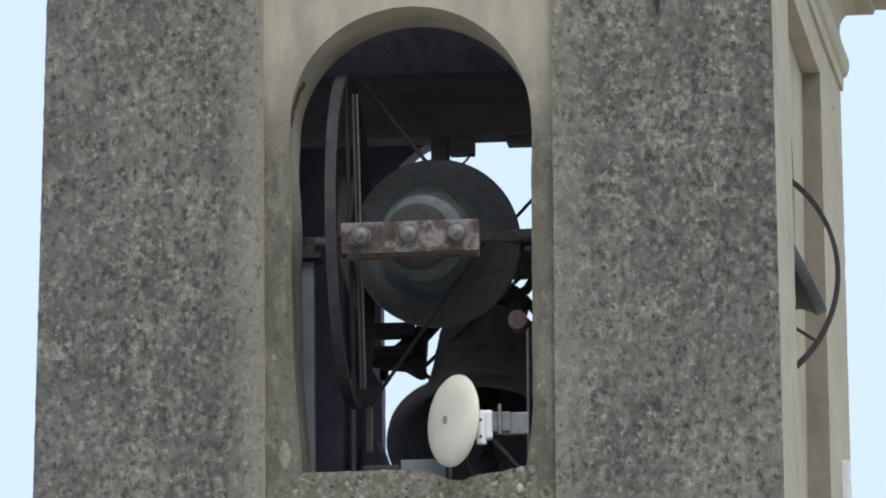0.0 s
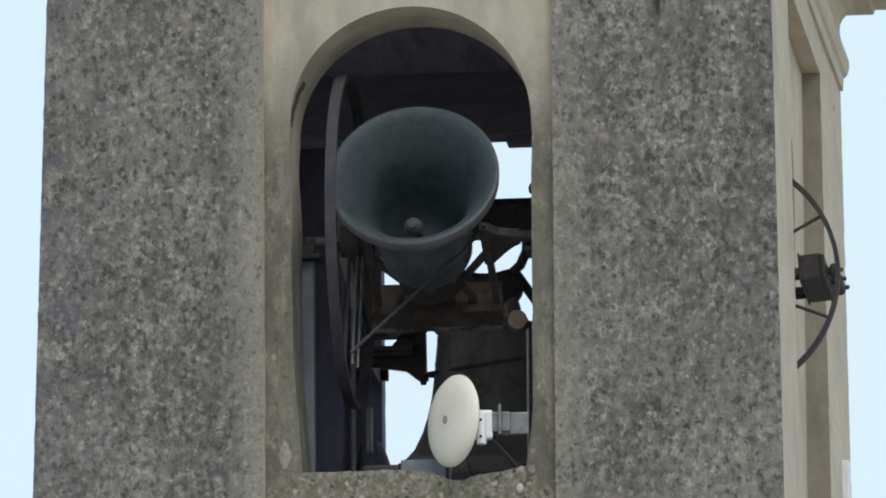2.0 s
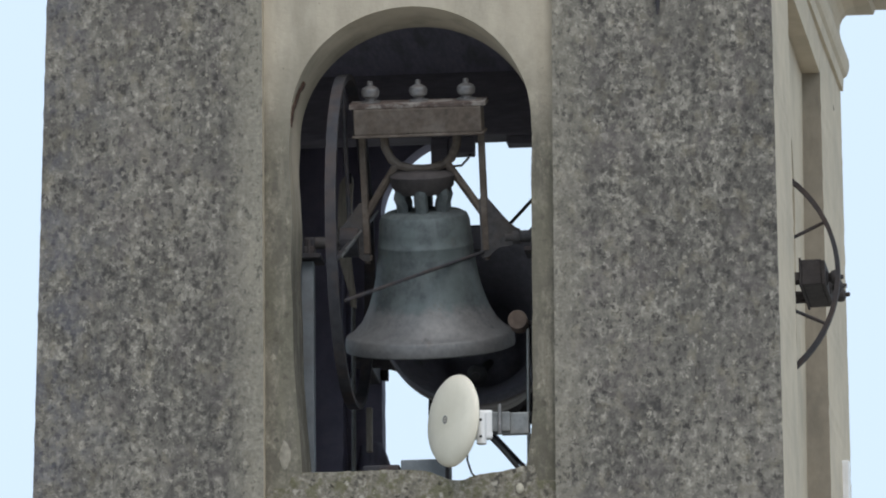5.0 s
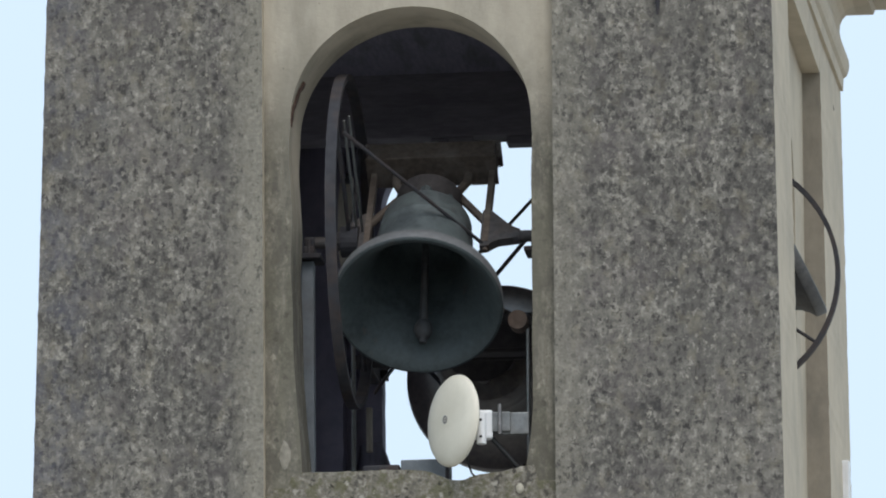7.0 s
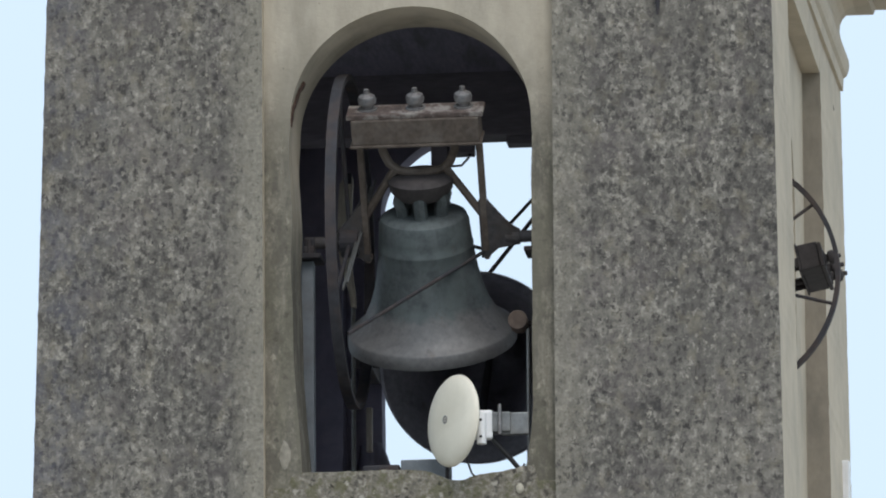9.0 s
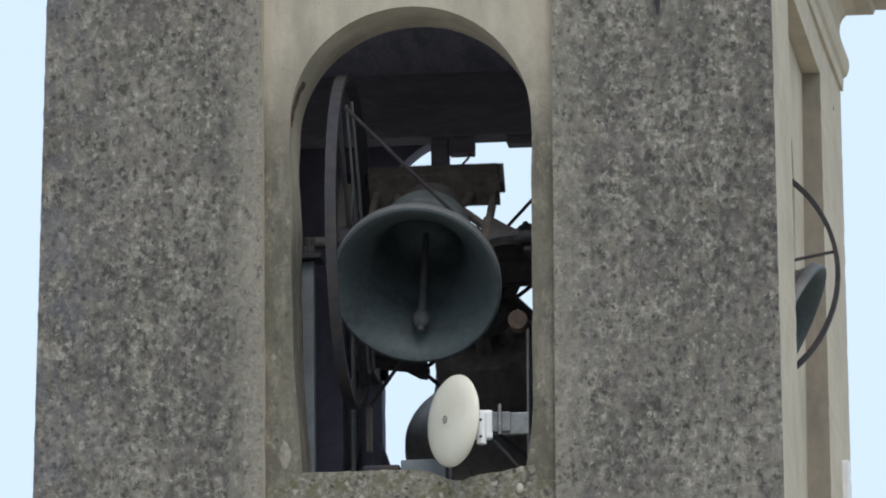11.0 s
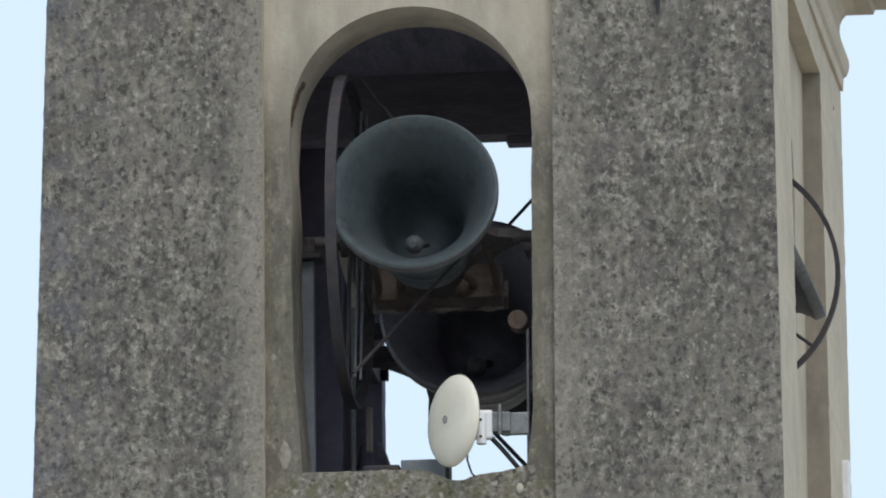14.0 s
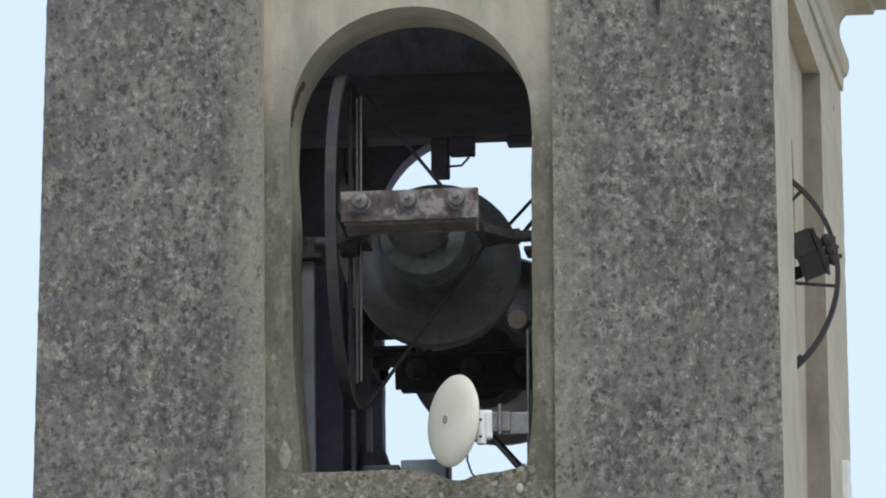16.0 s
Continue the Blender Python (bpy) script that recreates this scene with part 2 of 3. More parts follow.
# bell insides: the shade deep in the hollow is put into this bronze
BRONZE_INSIDE = bronze("shaded_bronze_inside", (0.030, 0.038, 0.043), (0.054, 0.067, 0.072), (0.062, 0.077, 0.080), (0.082, 0.105, 0.107))
# rear bell's inside, paled to imitate haze over its dark mouth
HAZED_BRONZE = bronze("hazed_bronze_inside", (0.12, 0.115, 0.135), (0.20, 0.192, 0.215), (0.19, 0.182, 0.2), (0.22, 0.215, 0.235))
CLAPPER = surface("sooty_iron", (0.030, 0.032, 0.036), (0.062, 0.064, 0.068), 30, 0.7, 0.1, 0.002, (0.08, 0.066, 0.055), 8, 0.5)
RUST = surface("rusty_iron", (0.060, 0.046, 0.038), (0.130, 0.102, 0.082), 34, 0.8, 0.1, 0.003, (0.21, 0.185, 0.165), 9, 0.5)
GREY_IRON = surface("greyed_iron", (0.045, 0.043, 0.046), (0.098, 0.092, 0.094), 34, 0.75, 0.2, 0.003, (0.10, 0.075, 0.06), 9, 0.5)
IRON = surface("dark_iron", (0.020, 0.020, 0.026), (0.045, 0.044, 0.050), 26, 0.8, 0.1, 0.001, (0.10, 0.06, 0.04), 7, 0.4)


def limed_iron():
    """Rust-red plate with flaking pale lime splashes and black pitting."""
    m, n, l, b = shader("limed_iron")
    fine = noise_node(n, l, 40, 7, 0.7)
    flake = noise_node(n, l, 11, 7, 0.72, None, 6.0)
    col = ramp(n, l, fine, [(0.3, (0.060, 0.045, 0.040)), (0.7, (0.135, 0.098, 0.084))])
    col = mix(n, l, ramp(n, l, flake, [(0.47, 0.0), (0.56, 0.9)]), col, (0.27, 0.245, 0.225))
    col = mix(n, l, ramp(n, l, flake, [(0.36, 0.8), (0.43, 0.0)]), col, (0.045, 0.036, 0.034))
    l.new(col, b.inputs["Base Color"])
    b.inputs["Roughness"].default_value = 0.88
    bump(n, l, b, mix(n, l, 0.5, fine, flake), 0.8, 0.004)
    return m


LIMED = limed_iron()
SCAR = surface("dark_rust_scar", (0.035, 0.022, 0.018), (0.11, 0.06, 0.042), 40, 0.9)
BOLT = surface("galvanised_bolt", (0.12, 0.12, 0.125), (0.27, 0.265, 0.265), 40, 0.55, 0.4, 0.001, (0.13, 0.095, 0.075), 15, 0.45)
STEEL = surface("galvanised_steel", (0.12, 0.125, 0.125), (0.23, 0.235, 0.235), 22, 0.5, 0.6, 0.001, (0.15, 0.12, 0.09), 8, 0.3)
PAINT = surface("grey_painted_steel", (0.105, 0.12, 0.135), (0.16, 0.178, 0.195), 16, 0.55, 0.0, 0.001, (0.09, 0.085, 0.08), 6, 0.5)
RADOME = surface("cream_radome", (0.70, 0.645, 0.53), (0.80, 0.745, 0.625), 5, 0.45, 0, 0.0005, (0.55, 0.51, 0.41), 3, 0.35)
WHITE = surface("white_plastic", (0.66, 0.66, 0.66), (0.78, 0.78, 0.78), 12, 0.4, 0, 0.0005)
BLACK = surface("black_rubber", (0.012, 0.012, 0.013), (0.03, 0.03, 0.032), 20, 0.6)
WOOD = surface("pale_weathered_wood", (0.34, 0.30, 0.24), (0.56, 0.51, 0.42), 10, 0.85, 0, 0.002, (0.14, 0.12, 0.1), 4, 0.5, (6, 6, 1))
LOGO = surface("grey_mark", (0.2, 0.19, 0.18), (0.3, 0.28, 0.26), 10, 0.6)
# ground out of view, paled to bounce fill light under the soffits
GROUND = surface("bounce_pale_ground", (0.30, 0.28, 0.25), (0.44, 0.41, 0.37), 0.4, 0.95, 0, 0.02, (0.2, 0.2, 0.16), 0.05, 0.5)
ROOF = surface("clay_roof", (0.22, 0.12, 0.08), (0.36, 0.22, 0.15), 6, 0.9)


# ---- mesh tools ----
def link(name, bm, mats, parent=None, smooth=False):
    me = bpy.data.meshes.new(name)
    bmesh.ops.recalc_face_normals(bm, faces=bm.faces)
    if smooth:
        for f in bm.faces:
            f.smooth = True
    bm.to_mesh(me)
    bm.free()
    for m in mats if isinstance(mats, (list, tuple)) else [mats]:
        me.materials.append(m)
    if smooth:
        me.set_sharp_from_angle(angle=radians(38))
    ob = new(name, me)
    if parent:
        ob.parent = parent
    return ob


def part(name, bm, material, parent, label="", smooth=False):
    ob = link(name, bm, material, parent, smooth)
    return tagged(ob, label) if label else ob


def box(bm, c, size, rot=(0, 0, 0), bev=0.004):
    t = bmesh.new()
    bmesh.ops.create_cube(t, size=1.0)
    bmesh.ops.scale(t, vec=size, verts=t.verts)
    if bev:
        bmesh.ops.bevel(t, geom=t.edges[:], offset=min(bev, min(size) * 0.3), segments=2, profile=0.6, affect="EDGES")
    bmesh.ops.transform(t, matrix=pose(*c, *rot), verts=t.verts)
    add(bm, t)


def add(bm, t):
    me = bpy.data.meshes.new("tmp")
    t.to_mesh(me)
    t.free()
    bm.from_mesh(me)
    bpy.data.meshes.remove(me)


def rod(bm, pts, r, seg=10):
    """A round rod or cable along points."""
    pts = [Vector(p) for p in pts]
    rings = []
    side = None
    for i, p in enumerate(pts):
        d = (pts[min(i + 1, len(pts) - 1)] - pts[max(i - 1, 0)]).normalized()
        if side is None:
            side = d.orthogonal().normalized()
        side = (side - d * side.dot(d)).normalized()
        up = d.cross(side)
        rr = r[i] if isinstance(r, (list, tuple)) else r
        rings.append([bm.verts.new(p + (side * math.cos(a) + up * math.sin(a)) * rr) for a in [2 * math.pi * k / seg for k in range(seg)]])
    for a, b in zip(rings, rings[1:]):
        for k in range(seg):
            bm.faces.new((a[k], a[(k + 1) % seg], b[(k + 1) % seg], b[k]))
    bm.faces.new(rings[0][::-1])
    bm.faces.new(rings[-1])


def lathe(bm, prof, seg=48, m=Matrix()):
    """Turns (radius, height) pairs about z."""
    rings = []
    for r, z in prof:
        if r < 1e-6:
            rings.append([bm.verts.new(m @ Vector((0, 0, z)))])
        else:
            rings.append([bm.verts.new(m @ Vector((r * math.cos(a), r * math.sin(a), z))) for a in [2 * math.pi * k / seg for k in range(seg)]])
    for a, b in zip(rings, rings[1:]):
        for k in range(seg):
            j = (k + 1) % seg
            if len(a) == 1 and len(b) == 1:
                break
            if len(a) == 1:
                bm.faces.new((a[0], b[j], b[k]))
            elif len(b) == 1:
                bm.faces.new((a[k], a[j], b[0]))
            else:
                bm.faces.new((a[k], a[j], b[j], b[k]))


def extrude_outline(bm, outline, a, b, axis="y"):
    """A closed outline of (u, z) drawn out from a to b along the axis."""
    def at(u, z, d):
        return (u, d, z) if axis == "y" else (d, u, z)
    f = [bm.verts.new(at(u, z, a)) for u, z in outline]
    g = [bm.verts.new(at(u, z, b)) for u, z in outline]
    n = len(outline)
    bm.faces.new(f)
    bm.faces.new(g[::-1])
    for i in range(n):
        bm.faces.new((f[i], g[i], g[(i + 1) % n], f[(i + 1) % n]))


def thing(name, m, label, category, group=""):
    e = new(name)
    e.empty_display_size = 0.1
    e.matrix_basis = m
    return tagged(e, label, category, group)


# ---- ground ----
bm = bmesh.new()
bmesh.ops.create_grid(bm, x_segments=60, y_segments=60, size=2500)
tagged(link("ground", bm, GROUND), "open ground far below the tower, out of view, paled to bounce light", "ground", kind="structure")

# ---- tower ----
LEVELS = [0.0, 5.0, 10.0, 13.5] + [14.4 + 0.04 * i for i in range(72)] + [17.32, 17.5, 18.0]


def left_x(z):
    return -1.77 - (17.204 - z) * 0.0275


def right_x(z):
    return 1.472 + (17.09 - z) * 0.0128


def pier(name, ring, parent, label):
    """A corner pier: an L of wall drawn up through the levels, its arrises slightly worn."""
    bm = bmesh.new()
    rows = []
    for z in LEVELS:
        row = []
        for i, (x, y) in enumerate(ring(z)):
            w = 0.0035 if 14.3 < z < 17.3 else 0
            row.append(bm.verts.new((x + w * noise.noise((i * 7.1, z * 23, 1)), y + w * noise.noise((i * 3.3, z * 27, 5)), z)))
        rows.append(row)
    k = len(rows[0])
    for a, b in zip(rows, rows[1:]):
        for i in range(k):
            j = (i + 1) % k
            f = bm.faces.new((a[i], a[j], b[j], b[i]))
            f.normal_update()
            c = f.calc_center_median()
            if c.y < 0.02:
                f.material_index = 0
            elif c.y < 0.3 and (abs(c.x + 0.803) < 0.02 or abs(c.x - 0.492) < 0.02):
                f.material_index = 1
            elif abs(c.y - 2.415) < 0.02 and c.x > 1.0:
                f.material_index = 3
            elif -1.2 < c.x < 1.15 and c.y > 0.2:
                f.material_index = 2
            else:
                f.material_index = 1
    bm.faces.new(rows[0])
    bm.faces.new(rows[-1])
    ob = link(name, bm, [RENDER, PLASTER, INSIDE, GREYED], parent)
    return tagged(ob, label)


def arch_outline(u0, u1, z0, z1, cu, hw, zs, sill, wear=0.0, seed=0.0, rise=None, foot=(0.0, 0.0), haunch=0.0):
    """A wall panel with a round-headed opening that is open to its lower edge, at z0 = sill."""
    pts = [(u0, z0), (cu - hw + foot[0] * 1.1, z0)]
    n = 28
    for i in range(1, n):
        z = sill + (zs - sill) * i / n
        pts.append((cu - hw + foot[0] * max(0.0, (15.95 - z) / 0.95) ** 1.4 + wear * noise.noise((seed, z * 3.0, 2)) + 0.4 * wear * noise.noise((seed, z * 17, 4)), z))
    for i in range(49):
        a = math.pi * (1 - i / 48)
        pts.append((cu + hw * math.cos(a) - (haunch * math.sin(2 * (math.pi - a)) if a > math.pi / 2 else 0.0), zs + (rise or hw) * math.sin(a)))
    for i in range(n - 1, 0, -1):
        z = sill + (zs - sill) * i / n
        pts.append((cu + hw - foot[1] * (0.05 + 0.95 * max(0.0, (15.3 - z) / 0.3) ** 1.5) + wear * noise.noise((seed + 9, z * 3.0, 2)) + 0.4 * wear * noise.noise((seed + 9, z * 17, 4)), z))
    return pts + [(cu + hw - foot[1] * 1.1, z0), (u1, z0), (u1, z1), (u0, z1)]


FRONT_C, FRONT_HW, FRONT_ZS = -0.148, 0.538, 16.592
bm = bmesh.new()
extrude_outline(bm, arch_outline(-0.803, 0.492, 14.95, 18.0, FRONT_C, FRONT_HW, FRONT_ZS, 14.95, 0.016, foot=(0.045, 0.038), haunch=0.011), 0.06, 0.43)
for f in bm.faces:  # the reveal under the arch, paler in place of bounced light
    c = f.calc_center_median()
    if 0.2 < c.y < 0.3 and abs(c.x - FRONT_C) < 0.6:
        f.material_index = 1
wall_front = tagged(link("wall_front", bm, [PANEL, REVEAL]), "beige plastered belfry wall with a round-headed opening", "wall", kind="structure")
pier("pier", lambda z: [(left_x(z), 0), (-0.803, 0), (-0.803, 0.43), (-1.35, 0.43), (-1.35, 0.87), (left_x(z), 0.87)], wall_front, "corner pier of grey pebbly render, blotched with lichen")
pier("pier", lambda z: [(0.492, 0), (right_x(z), 0), (right_x(z), 0.87), (1.06, 0.87), (1.06, 0.43), (0.492, 0.43)], wall_front, "corner pier of grey pebbly render, beige on its side")
# sill: broken upper edge, wall below it
bm = bmesh.new()
top = []
for i in range(65):
    x = -0.803 + 1.295 * i / 64
    z = 15.018 - 0.055 * math.exp(-((x - 0.05) / 0.11) ** 2) - 0.02 * math.exp(-((x - 0.22) / 0.08) ** 2) + 0.008 * noise.noise((x * 9, 1, 1)) + 0.006 * noise.noise((x * 31, 1, 1))
    top.append((x, z))
extrude_outline(bm, [(-0.803, 0.0)] + [(x, z if -0.69 < x < 0.41 else 14.95) for x, z in top] + [(0.492, 0.0)], 0.055, 0.43)
part("sill", bm, SILL, wall_front, "crumbling mossy sill with a broken edge")

# right wall
bm = bmesh.new()
extrude_outline(bm, arch_outline(0.87, 2.415, 14.95, 17.36, 1.50, 0.43, 16.575, 14.95, 0.01, 4), 1.06, 1.40, "x")
extrude_outline(bm, [(0.87, 0), (2.415, 0), (2.415, 14.95), (0.87, 14.95)], 1.06, 1.40, "x")
wall_right = tagged(link("wall_right", bm, PLASTER), "beige side wall with a recessed panel and an arched opening", "wall", kind="structure")
bm = bmesh.new()
extrude_outline(bm, [(0.86, 17.364), (2.43, 17.364), (2.43, 18.0), (0.86, 18.0)], 1.06, 1.4815, "x")
part("lintel", bm, PLASTER, wall_right)
pier("pier", lambda z: [(right_x(z) + 0.014, 2.415), (right_x(z) + 0.024, 3.47), (0.492, 3.47), (0.492, 2.95), (1.06, 2.95), (1.06, 2.415)], wall_right, "corner pier of beige plaster, stained grey low down")
# back and left walls
bm = bmesh.new()
extrude_outline(bm, arch_outline(-0.803, 0.492, 14.95, 18.0, -0.099, 0.54, 16.929, 14.95, 0.008, 8, 0.414), 3.10, 3.24)
extrude_outline(bm, [(-0.803, 0), (0.492, 0), (0.492, 14.95), (-0.803, 14.95)], 3.10, 3.24)
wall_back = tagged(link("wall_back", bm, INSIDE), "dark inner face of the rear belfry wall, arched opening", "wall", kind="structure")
pier("pier", lambda z: [(left_x(z), 2.415), (-1.35, 2.415), (-1.35, 2.95), (-0.803, 2.95), (-0.803, 3.47), (left_x(z), 3.47)], wall_back, "rear corner pier, shade-toned inside")
# out of view: arch opened like the right wall's, to let fill light in
bm = bmesh.new()
extrude_outline(bm, arch_outline(0.87, 2.415, 14.95, 18.0, 1.645, 0.53, 16.575, 14.95, 0.01, 6), -1.70, -1.36, "x")
extrude_outline(bm, [(0.87, 0), (2.415, 0), (2.415, 14.95), (0.87, 14.95)], -1.70, -1.36, "x")
wall_left = tagged(link("wall_left", bm, INSIDE), "unseen shade-toned side wall of the belfry, arch opened to let light in", "wall", kind="structure")
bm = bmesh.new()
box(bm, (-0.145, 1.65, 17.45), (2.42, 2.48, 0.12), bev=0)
tagged(link("ceiling", bm, INNER_SHADE), "ceiling of the belfry, shade mixed into its colour", "ceiling", kind="structure")
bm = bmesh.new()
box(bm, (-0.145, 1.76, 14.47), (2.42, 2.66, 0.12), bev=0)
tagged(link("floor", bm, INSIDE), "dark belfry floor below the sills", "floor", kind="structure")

# cornice, swept round the four sides
bm = bmesh.new()
PROFILE = [(-0.05, 17.535), (0.014, 17.54), (0.016, 17.60), (0.030, 17.615), (0.038, 17.64), (0.042, 17.67), (0.039, 17.695), (0.029, 17.725), (0.016, 17.76), (0.006, 17.79), (0.002, 17.82), (0.004, 17.855), (0.014, 17.885), (0.032, 17.91), (0.06, 17.925), (0.075, 17.935), (0.15, 17.94), (0.16, 17.97), (0.24, 17.985), (0.26, 18.06), (-0.05, 18.08)]
corners = [(left_x(17.6), 0.0, -1, -1), (1.468, 0.0, 1, -1), (1.49, 3.45, 1, 1), (left_x(17.6), 3.45, -1, 1)]
loops = [[bm.verts.new((x + sx * o, y + sy * o, z)) for o, z in PROFILE] for x, y, sx, sy in corners]
for i in range(4):
    a, b = loops[i], loops[(i + 1) % 4]
    for j in range(len(PROFILE)):
        k = (j + 1) % len(PROFILE)
        bm.faces.new((a[j], a[k], b[k], b[j]))
tagged(link("cornice", bm, PLASTER), "moulded beige plaster cornice round the tower top", "cornice", kind="structure")
bm = bmesh.new()
lathe(bm, [(2.75, 18.085), (2.75, 18.14), (0.0, 19.6)], 4, pose(-0.15, 1.65, 0, 0, 0, 45))
tagged(link("roof", bm, ROOF), "low clay-tiled pyramid roof over the belfry", "roof", kind="structure")


# ---- bells ----
def ring_of(bm, R, w, t, seg=72):
    """A flat iron hoop in the yz plane: radius, width across, thickness."""
    m = Matrix.Rotation(radians(90), 4, "Y")
    lathe(bm, [(R - t, -w / 2), (R, -w / 2), (R, w / 2), (R - t, w / 2), (R - t, -w / 2)], seg, m)


DROP, RAISE = 0.015, 0.02  # the bell's and the headstock's setting along the axis, for size 1
BELL_PROFILE = [(0.0, 0.150), (0.09, 0.150), (0.165, 0.143), (0.192, 0.128), (0.203, 0.100), (0.205, 0.060), (0.2068, 0.055), (0.207, 0.045), (0.212, 0.0), (0.2145, -0.004), (0.2145, -0.013), (0.213, -0.018), (0.219, -0.07), (0.229, -0.14), (0.245, -0.21), (0.268, -0.28),
                (0.302, -0.348), (0.340, -0.387), (0.364, -0.403), (0.371, -0.406), (0.376, -0.412), (0.381, -0.455), (0.379, -0.470), (0.368, -0.475), (0.350, -0.466), (0.325, -0.44), (0.30, -0.40), (0.262, -0.34), (0.230, -0.27), (0.208, -0.2), (0.190, -0.12), (0.176, -0.04), (0.158, 0.03), (0.128, 0.085), (0.085, 0.115), (0.04, 0.128), (0.0, 0.131)]


def clapper(s, parent):
    bm = bmesh.new()
    rod(bm, [(0, 0, 0.0), (0, 0, -0.47 * s), (0, 0, -0.57 * s)], [0.014 * s, 0.02 * s, 0.016 * s])
    t = bmesh.new()
    bmesh.ops.create_uvsphere(t, u_segments=20, v_segments=12, radius=0.042 * s)
    bmesh.ops.transform(t, matrix=pose(0, 0, -0.50 * s) @ Matrix.Diagonal((1, 1, 1.2, 1)), verts=t.verts)
    add(bm, t)
    c = part("clapper", bm, CLAPPER, parent, "dark rusty iron clapper", True)
    c.location = (0, 0, 0.055 * s)
    return c


def swinging_bell(name, m, s, wheel_x, label, wheel_r=0.75, spokes=(0, 90, 180), metal=None, iron=None, stay_end=(0.0, -0.06), inner=None):
    """A counterbalanced bell that turns about its local x axis at the origin."""
    e = thing(name, m, label, "bell", "bells of the tower")
    metal, iron = metal or BRONZE, iron or RUST
    bm = bmesh.new()
    lathe(bm, [(r * s, (z - DROP) * s) for r, z in BELL_PROFILE], 72)
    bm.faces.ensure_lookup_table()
    # inner faces get their own tone, the hollow's light level painted in
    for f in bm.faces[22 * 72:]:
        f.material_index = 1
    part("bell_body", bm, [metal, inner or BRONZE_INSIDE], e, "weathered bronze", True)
    # canons
    for i in range(6):
        a = math.pi * i / 3 + 0.52
        bm = bmesh.new()
        u, v = math.cos(a) * s, math.sin(a) * s
        rod(bm, [(u * 0.10, v * 0.10, 0.125 * s), (u * 0.10, v * 0.10, 0.165 * s), (u * 0.112, v * 0.112, 0.195 * s), (u * 0.10, v * 0.10, 0.235 * s)], 0.031 * s, 8)
        part("canon", bm, metal, e, "", True)
    # headstock: an iron box set off to one side under a narrow limed top plate
    bm = bmesh.new()
    box(bm, (0, -0.022 * s, (0.525 + RAISE) * s), (0.572 * s, 0.145 * s, 0.115 * s), bev=0.006)
    head = part("headstock", bm, iron, e, "rusty riveted iron headstock")
    for y, z, size, m2 in ((-0.012, 0.594, (0.612 * s, 0.138 * s, 0.022 * s), LIMED if iron == RUST else iron), (-0.022, 0.4615, (0.59 * s, 0.165 * s, 0.012 * s), iron)):
        bm = bmesh.new()
        box(bm, (0, y * s, (z + RAISE) * s), size, bev=0.004)
        part("flange", bm, m2, head)
    for x in (-0.215, 0.0, 0.215):
        bm = bmesh.new()
        lathe(bm, [(0, 0.604), (0.044, 0.604), (0.044, 0.611), (0.026, 0.614), (0.024, 0.625), (0.038, 0.632), (0.042, 0.652), (0.036, 0.668), (0.02, 0.676), (0.013, 0.68), (0.012, 0.700), (0, 0.702)], 18, Matrix.Diagonal((s, s, s, 1)))
        b = part("bolt", bm, BOLT if iron == RUST else iron, head, "domed nut on a washer", True)
        b.location = (x * s, 0, RAISE * s)
    # hanger straps
    for x in (-0.262, 0.272):
        bm = bmesh.new()
        box(bm, (x * s, 0, 0.21 * s), (0.028 * s, 0.05 * s, 0.53 * s), bev=0.004)
        rod(bm, [(x * s, 0, -0.03 * s), (x * s, 0, -0.10 * s)], 0.012 * s, 8)
        box(bm, (x * s, 0, -0.075 * s), (0.04 * s, 0.04 * s, 0.02 * s), bev=0.003)
        part("strap", bm, iron, e)
    # lyre brackets, then the crown plate and side stays
    for g in (-1, 1):
        bm = bmesh.new()
        rod(bm, [(g * 0.165 * s, 0, 0.485 * s), (g * 0.16 * s, 0, 0.42 * s), (g * 0.135 * s, 0, 0.365 * s), (g * 0.10 * s, 0, 0.335 * s), (g * 0.04 * s, 0, 0.32 * s), (0, 0, 0.318 * s)], 0.02 * s, 8)
        part("bracket", bm, iron, e, "", True)
        bm = bmesh.new()
        rod(bm, [(g * 0.11 * s, 0, 0.345 * s), (g * 0.20 * s, 0, 0.21 * s), (g * 0.272 * s, 0, 0.10 * s)], 0.019 * s, 8)
        part("stay", bm, iron, e, "", True)
        # stub axle with its tapering bracket
        bm = bmesh.new()
        start, outer = 0.25 * s, 0.47 * s
        # a thin gusset whose upper edge sweeps down in a hollow curve to the axle
        edge = [(start, 0.175), (start + 0.035, 0.178)]
        edge += [(start + 0.035 + 0.135 * k / 8, 0.032 + 0.146 * (1 - math.sin(k / 8 * math.pi / 2)) + 0.018 * math.sin(k / 8 * math.pi)) for k in range(1, 9)]
        edge += [(start + 0.17, -0.030), (start + 0.08, -0.045), (start + 0.03, -0.085), (start, -0.09)]
        edge = [(g * (0.25 * s + (x - start) * s), z * s) for x, z in edge]
        extrude_outline(bm, edge, -0.021 * s, 0.021 * s)
        rod(bm, [(g * (start + 0.11 * s), 0, 0), (g * (outer + 0.07 * s), 0, 0)], 0.027 * s, 16)
        rod(bm, [(g * (outer - 0.075 * s), 0, 0), (g * (outer - 0.045 * s), 0, 0)], 0.036 * s, 16)
        part("axle", bm, GREY_IRON if iron == RUST else iron, e)
    bm = bmesh.new()
    lathe(bm, [(0, 0.205 * s), (0.115 * s, 0.21 * s), (0.14 * s, 0.245 * s), (0.15 * s, 0.29 * s), (0.12 * s, 0.31 * s), (0, 0.315 * s)], 32)
